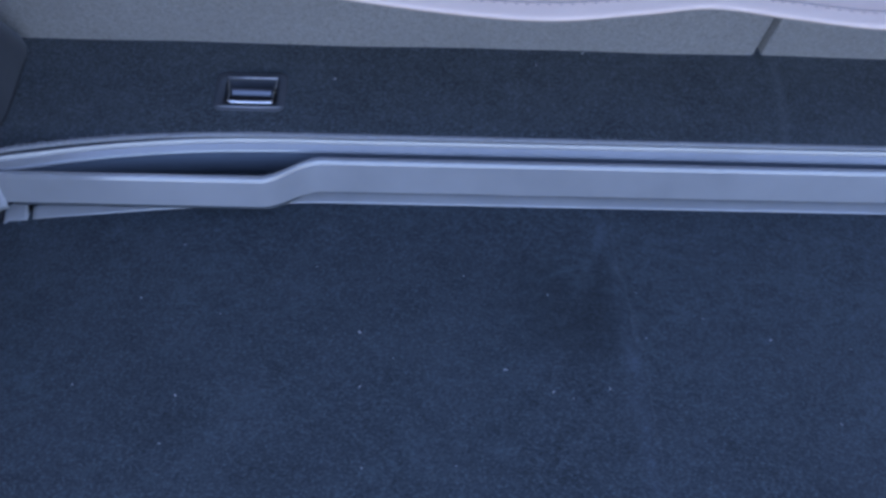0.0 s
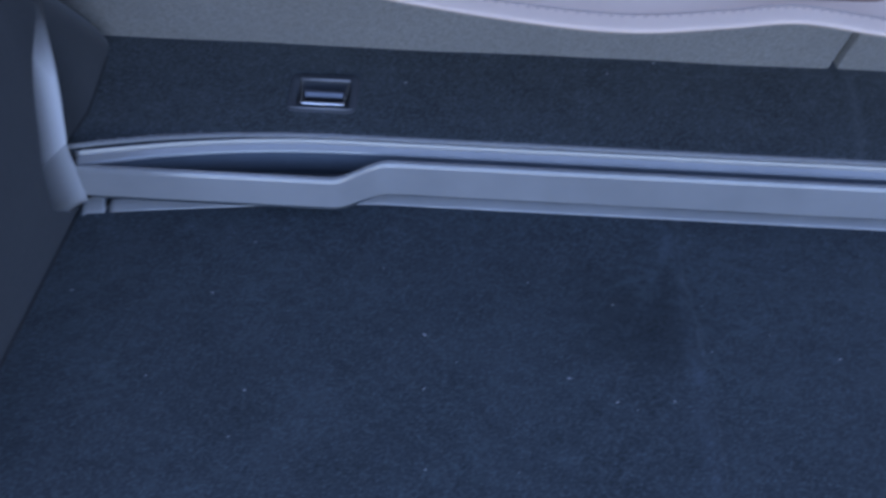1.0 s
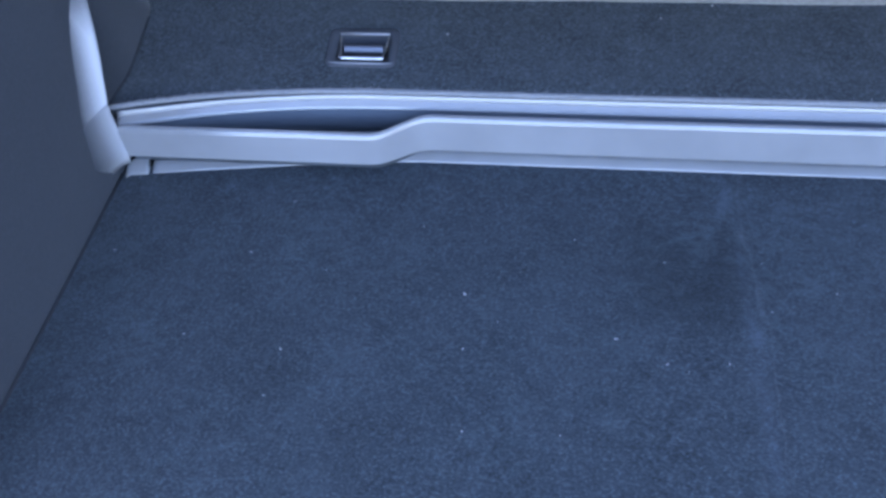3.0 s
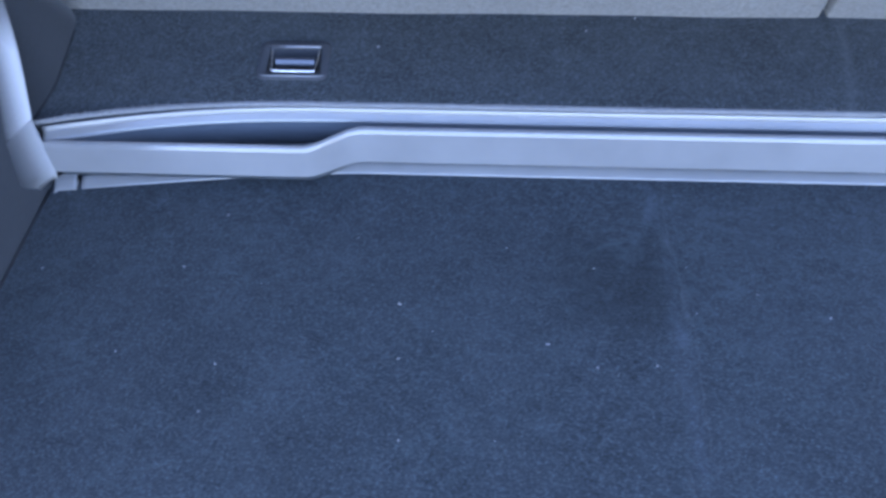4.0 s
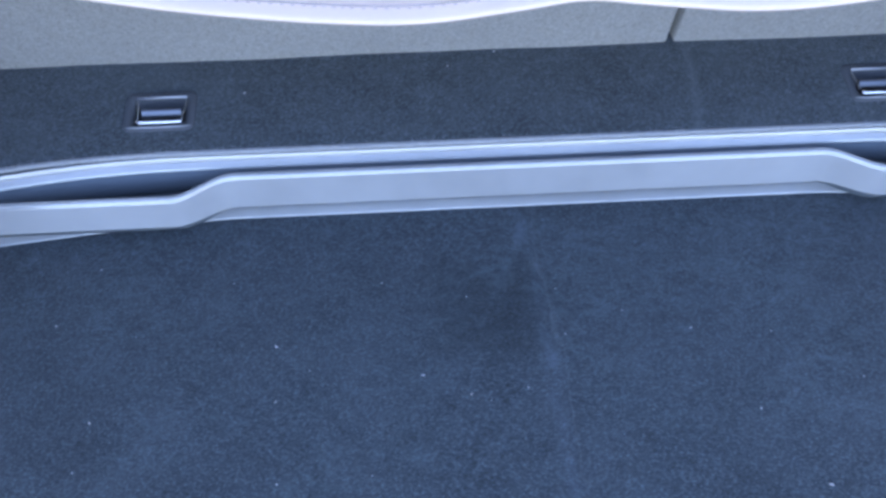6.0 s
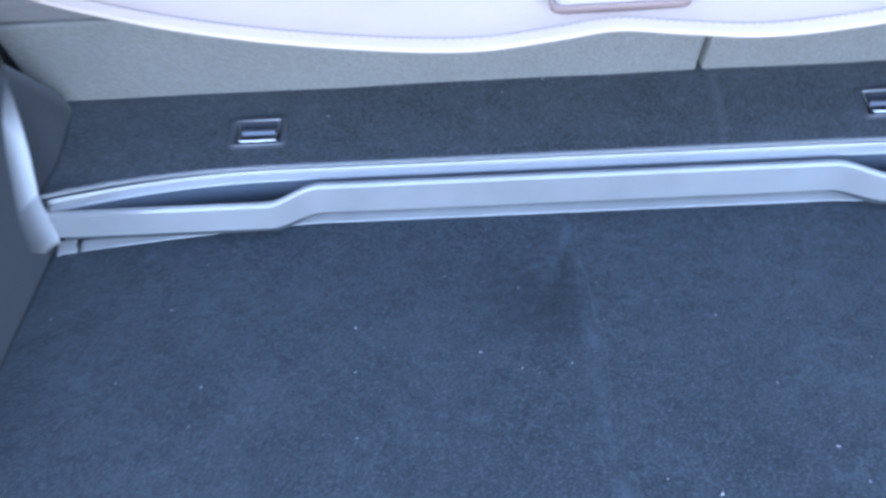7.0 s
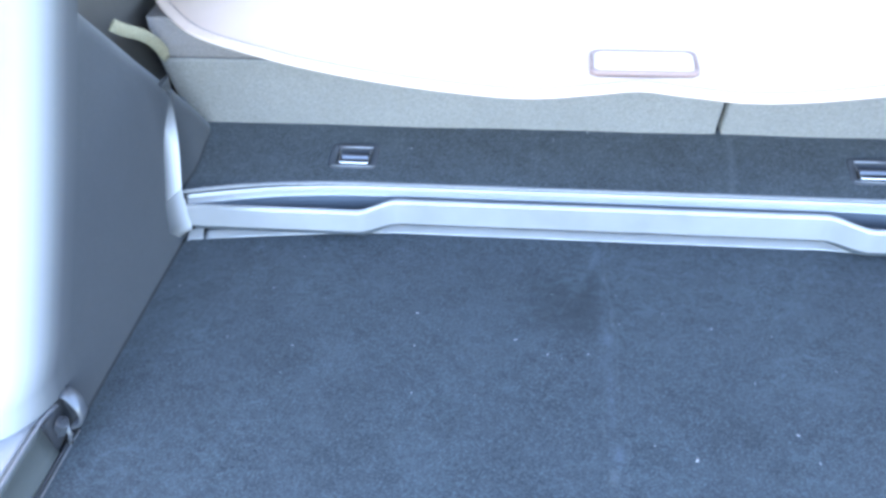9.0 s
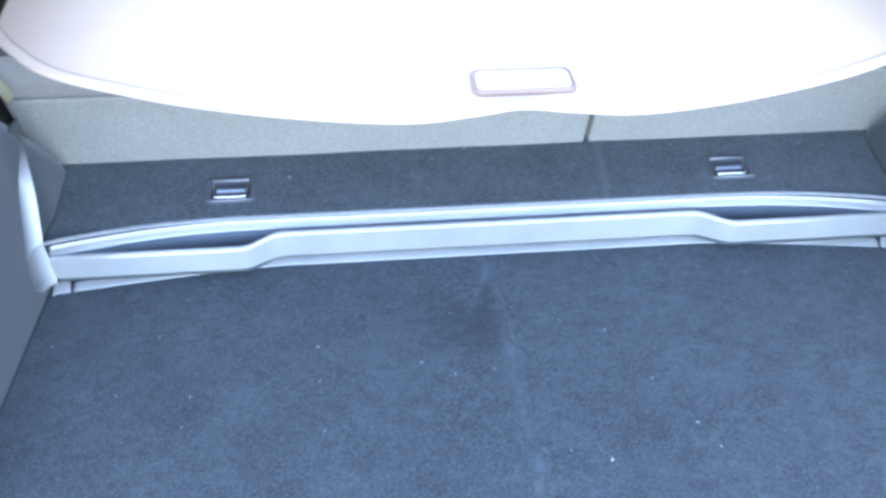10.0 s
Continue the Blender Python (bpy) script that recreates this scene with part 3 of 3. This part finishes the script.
M_EDGE_SHINE = plastic("edge_shine_plastic", (0.26, 0.26, 0.265), 0.25)
M_CUP = plastic("cup_plastic", (0.068, 0.070, 0.076), 0.6)
M_PIN = mat("satin_steel", (0.40, 0.40, 0.42), 0.42, 1.0)
tilt = math.degrees(math.atan2(0.0185, 0.108))
h0 = hook()
h0.matrix_basis = pose(-0.330, 0.0785, 0.0723, tilt, 0, 0)
copy_thing(h0, pose(0.331, 0.0785, 0.0723, tilt, 0, 0))


# ---- rear seat backs ----
US = [-1.0, -0.997, -0.993, -0.988, *span(-0.97, 0.97, 28), 0.988, 0.993, 0.997, 1.0]
LEAN = 0.25


M_SEAM = mat("seam_cord", (0.13, 0.125, 0.12), 0.9)


def rear_seat(x0, x1, label):
    e = thing("rear_seat", ((x0 + x1) / 2, 0.15, 0.083), label, "car seat", "split rear seat")
    cx = (x0 + x1) / 2
    w = (x1 - x0) / 2

    def face_y(z):
        # leans rearwards, then rolls forwards under the roller cover
        return 0.1405 - LEAN * (z - 0.083) + 0.9 * max(0.0, z - 0.222) ** 1.25

    def slab(z0, z1, bulge, depth=0.10):
        rings = []
        for k, z in enumerate(span(z0, z1, 18)):
            t = k / 17
            ring = []
            for u in US:
                side = 0.0015 * max(0.0, (abs(u) - 0.988) / 0.012) ** 2
                wave = 0.0015 * noise.noise(Vector(((cx + u * w) * 11, z * 9, 7)))
                y = face_y(z) + side + wave - bulge * (1 - u * u) * math.sin(math.pi * t)
                ring.append((u * w, y - 0.15, z - 0.083))
            ring.append((w, face_y(z) + depth - 0.15, z - 0.083))
            ring.append((-w, face_y(z) + depth - 0.15, z - 0.083))
            rings.append(ring)
        return loft(rings)

    part("lower_panel", slab(0.060, 0.1985, 0.001), M_SEAT, e, "grey felt back panel")
    part("upper_panel", slab(0.2005, 0.256, 0.001), M_TOP, e, "taupe cloth upper panel")
    part("seam_piping", tube([(u * w * 0.985, face_y(0.1995) - 0.15 + 0.0012, 0.1995 - 0.083) for u in span(-1, 1, 20)], 0.0015, 8), M_SEAM, e, "dark sewn seam")
    return e


rear_seat(-0.578, 0.1425, "wide grey felt rear seat back standing upright")
rear_seat(0.1494, 0.578, "narrow grey felt rear seat back standing upright")
# dark strip added behind the gap in place of its deep shade
tagged(link("seat_gap_shade", box(0.138, 0.154, 0.172, 0.180, 0.07, 0.25), M_DARK), "added dark strip standing in for the shade deep between the seat backs", "seat trim")

# cream strap at the edge of the seat back
def ribbon(points, width, thick):
    """A woven strap along points, its flat side turned into the load space."""
    rings = []
    for k, p in enumerate(points):
        d = (points[min(k + 1, len(points) - 1)] - points[max(k - 1, 0)]).normalized()
        n = d.cross(Vector((0.50, 0.61, 0.61))).normalized()
        b = n.cross(d).normalized() * width / 2
        n *= thick / 2
        rings.append([p - b - n, p - 0.9 * b - 1.4 * n, p + 0.9 * b - 1.4 * n, p + b - n, p + b + n, p + 0.9 * b + 1.4 * n, p - 0.9 * b + 1.4 * n, p - b + n])
    return loft(rings)


st = thing("seat_strap", (-0.566, 0.06, 0.25), "folded cream webbing strap beside the seat back", "strap")
part("webbing", ribbon(smooth_line([(-0.008, -0.036, 0.040), (-0.004, -0.020, 0.025), (0.000, 0.008, 0.004), (0.002, 0.030, -0.019), (0.001, 0.050, -0.050)], 6), 0.0150, 0.0020), M_CREAM, st)


# ---- cargo cover ----
COVER_Z = 0.262
COVER_X = 0.012
EDGE = [(0.0, -0.049), (0.047, -0.0575), (0.105, -0.0665), (0.165, -0.0625), (0.25, -0.0465), (0.335, -0.023), (0.41, 0.005), (0.505, 0.051), (0.565, 0.110), (0.60, 0.160)]


def cover_edge(n=8):
    right = smooth_line([(x, y, 0) for x, y in [(-0.047, -0.0575), *EDGE]], n)[n:]
    left = [Vector((-p.x, p.y, 0)) for p in right[::-1]]
    return [p + Vector((COVER_X, 0, 0)) for p in left[:-1] + right]


def cover():
    r = thing("cargo_cover", (0, 0.1, COVER_Z), "ivory vinyl roller cover with wavy stitched edge and pull handle", "cargo cover")
    off = Vector((0, 0.1, COVER_Z))
    edge = cover_edge()

    def inner(p, d):
        n = Vector((-p.x * 0.25, 0.30 - p.y, 0)).normalized()
        return p + n * d

    def sag(x, y):
        return 0.0012 * noise.noise(Vector((x * 5, y * 5, 3)))

    rows_ = []
    for d in [0.0, 0.001, 0.003, *[(k / 30) ** 1.8 for k in range(4, 31)]]:
        ring = []
        for p in edge:
            q = inner(p, 0.006)
            y = q.y + (0.62 - q.y) * d
            ring.append(Vector((q.x, y, COVER_Z - 0.0022 + sag(q.x, y) * ease(d / 0.1) + 0.05 * d)) - off)
        rows_.append(ring + [p - Vector((0, 0, 0.0015)) for p in ring[::-1]])
    part("sheet", loft(rows_, caps=False), M_VINYL, r, "ivory vinyl sheet")
    # folded hem: a soft flat roll along the edge
    rings = []
    for p in edge:
        a, b = p, inner(p, 0.0165)
        n = (b - a).normalized()
        prof = [(0.0165, 0.0008), (0.0162, 0.0020), (0.0150, 0.0024), (0.0030, 0.0024), (0.0008, 0.0018), (0.0, 0.0004), (0.0008, -0.0012), (0.003, -0.0018), (0.0165, -0.0018)]
        rings.append([a + n * u + Vector((0, 0, COVER_Z + v)) - off for u, v in crisp(prof, 0.0005)])
    part("hem", loft(rings), M_HEM, r, "folded ivory hem")
    part("seam", tube([inner(p, 0.0158) + Vector((0, 0, COVER_Z + 0.0026)) - off for p in edge], 0.00065, 6), M_THREAD, r, "grey seam line beside the hem")
    # stitches, one dash after another
    bm = bmesh.new()
    fine = cover_edge(24)
    run = 0.0
    for p, q in zip(fine, fine[1:]):
        run += (q - p).length
        if run > 0.0052:
            run = 0.0
            d = (q - p).normalized() * 0.0010
            c = inner(p, 0.0132) + Vector((0, 0, COVER_Z + 0.0024)) - off
            n = Vector((-d.y, d.x, 0)).normalized() * 0.00025
            vs = [bm.verts.new(c + w) for w in (-d - n, d - n, d + n, -d + n)]
            us = [bm.verts.new(v.co + Vector((0, 0, 0.0006))) for v in vs]
            bm.faces.new(us)
            for k in range(4):
                bm.faces.new((vs[k], vs[(k + 1) % 4], us[(k + 1) % 4], us[k]))
    tagged(part("stitching", bm, M_STITCH, r, "grey sewn stitches"), kind="stuff")
    # handle plate with rounded rim
    hx, hy = 0.0190, 0.0015
    w, h = 0.112, 0.046
    base = Vector((hx, hy, COVER_Z + 0.004)) - off
    rings = [[base + Vector((x, y, z)) for x, y in rounded_rect(w + g, h + g, 0.009)] for g, z in ((0.0, -0.004), (0.0, 0.0012), (-0.0016, 0.0026), (-0.0055, 0.0026), (-0.0075, 0.0004))]
    handle = part("handle", loft(rings), M_RIM, r, "taupe rounded rim of the pull handle")
    rings = [[base + Vector((x, y, z)) for x, y in rounded_rect(w + g, h + g, 0.008)] for g, z in ((-0.0078, -0.002), (-0.0082, 0.0016), (-0.0115, 0.0032), (-0.022, 0.0036))]
    part("grip", loft(rings), M_GRIP, handle, "pale ivory grip pad")
    return r


cover()


# ---- tie-down loop on the side trim ----
def side_loop(s):
    e = thing("side_tie_loop", (s * 0.5625, -0.318, 0.0), "steel tie-down loop on dark base at the trim rail", "tie-down hook", "tie-down loops at the side trim")
    line = smooth_line([(0.010, 0.008, 0.0500), (0.001, 0.0065, 0.0530), (-0.0065, 0.0050, 0.0522), (-0.0150, 0.0010, 0.0420), (-0.0178, -0.0015, 0.0340), (-0.0178, -0.0040, 0.0285), (-0.0150, -0.0065, 0.0235), (-0.0070, -0.0085, 0.0215)], 5)
    rings = []
    for k, p in enumerate(line):
        d = (line[min(k + 1, len(line) - 1)] - line[max(k - 1, 0)]).normalized()
        side = Vector((-0.18, 0.97, 0.10)).normalized()
        n = d.cross(side).normalized()
        sect = [(0.0078, 0.0010), (0.0066, 0.0022), (-0.0066, 0.0022), (-0.0078, 0.0010), (-0.0078, -0.0010), (-0.0066, -0.0022), (0.0066, -0.0022), (0.0078, -0.0010)]
        rings.append([(s * q.x, q.y, q.z) for q in (p + a * side + b * n for a, b in sect)])
    part("loop", loft(rings), M_LOOP, e, "satin grey band loop")
    part("base", box(*sorted((s * 0.004, s * 0.022)), -0.034, 0.010, 0.002, 0.046, 0.006, 3), M_DARK, e, "dark plastic base")
    # slanting bolt sleeve with a six-sided head
    axis = [Vector((s * 0.004, -0.020, 0.020)), Vector((-s * 0.003, -0.018, 0.034)), Vector((-s * 0.0045, -0.0175, 0.0375)), Vector((-s * 0.005, -0.0172, 0.0385))]
    bolt = part("bolt", tube(axis, [0.0070, 0.0070, 0.0067, 0.0056], 6), M_LOOP, e, "dull steel bolt head", False)
    part("socket", tube([axis[-1] - Vector((0, 0, 0.0006)), axis[-1] + Vector((0, 0, 0.0005))], 0.0036, 6), M_DARK, bolt)
    part("strut", tube([(-s * 0.0020, -0.012, 0.030), (-s * 0.0045, -0.018, 0.014), (-s * 0.0030, -0.022, 0.004)], [0.0030, 0.0032, 0.0028], 8), M_LOOP, e)
    return e


side_loop(-1)
side_loop(1)

# ---- lint on the carpet ----
SPECKS = [(0.082, -0.307, 3.2), (0.200, -0.301, 1.6), (0.186, -0.269, 1.5), (-0.104, -0.162, 1.5), (-0.067, -0.181, 1.5), (-0.022, -0.178, 1.3), (-0.222, -0.129, 1.4), (-0.136, -0.069, 1.2), (-0.359, -0.189, 1.4), (0.065, -0.110, 1.2), (-0.064, -0.088, 1.1), (-0.219, -0.179, 1.2), (-0.406, -0.098, 1.2), (0.118, -0.130, 1.1), (-0.526, -0.103, 1.1), (0.154, -0.206, 1.2),
          (0.012, -0.084, 0.8), (0.014, -0.130, 0.9), (-0.052, -0.187, 1.0), (-0.213, -0.246, 0.9), (-0.381, -0.040, 0.9), (-0.440, -0.181, 0.9), (0.183, -0.137, 0.9), (-0.338, -0.113, 0.8), (-0.263, -0.062, 0.9), (-0.194, -0.153, 0.8), (-0.363, -0.229, 0.8), (-0.144, -0.244, 0.9), (0.243, -0.183, 1.0), (0.042, -0.293, 1.0)]
rng = random.Random(9)
for sx, sy, size in SPECKS:
    bm = bmesh.new()
    bmesh.ops.create_icosphere(bm, subdivisions=1, radius=0.00048 * size)
    for v in bm.verts:
        v.co += Vector((rng.uniform(-1, 1), rng.uniform(-1, 1), rng.uniform(-1, 1))) * 0.0004 * size
        v.co.z = v.co.z * 0.5 + 0.0004
        v.co.y *= 1.7
    ob = tagged(link("lint_speck", bm, M_LINT), "tiny pale lint flake lying on the carpet", "lint", "lint on the carpet")
    ob.location = (sx, sy, 0.0008)
    ob.rotation_euler = (0, 0, rng.uniform(0, 3))
for sx, sy, sz in ((-0.068, 0.121, 0.0804), (-0.255, 0.099, 0.0765), (0.441, 0.120, 0.0802), (-0.023, 0.137, 0.0832)):
    bm = bmesh.new()
    bmesh.ops.create_icosphere(bm, subdivisions=1, radius=0.0010)
    for v in bm.verts:
        v.co += Vector((rng.uniform(-1, 1), rng.uniform(-1, 1), rng.uniform(-1, 1))) * 0.0004
    ob = tagged(link("lint_speck", bm, M_LINT), "tiny pale lint flake lying on the raised carpet", "lint", "lint on the carpet")
    ob.location = (sx, sy, sz)
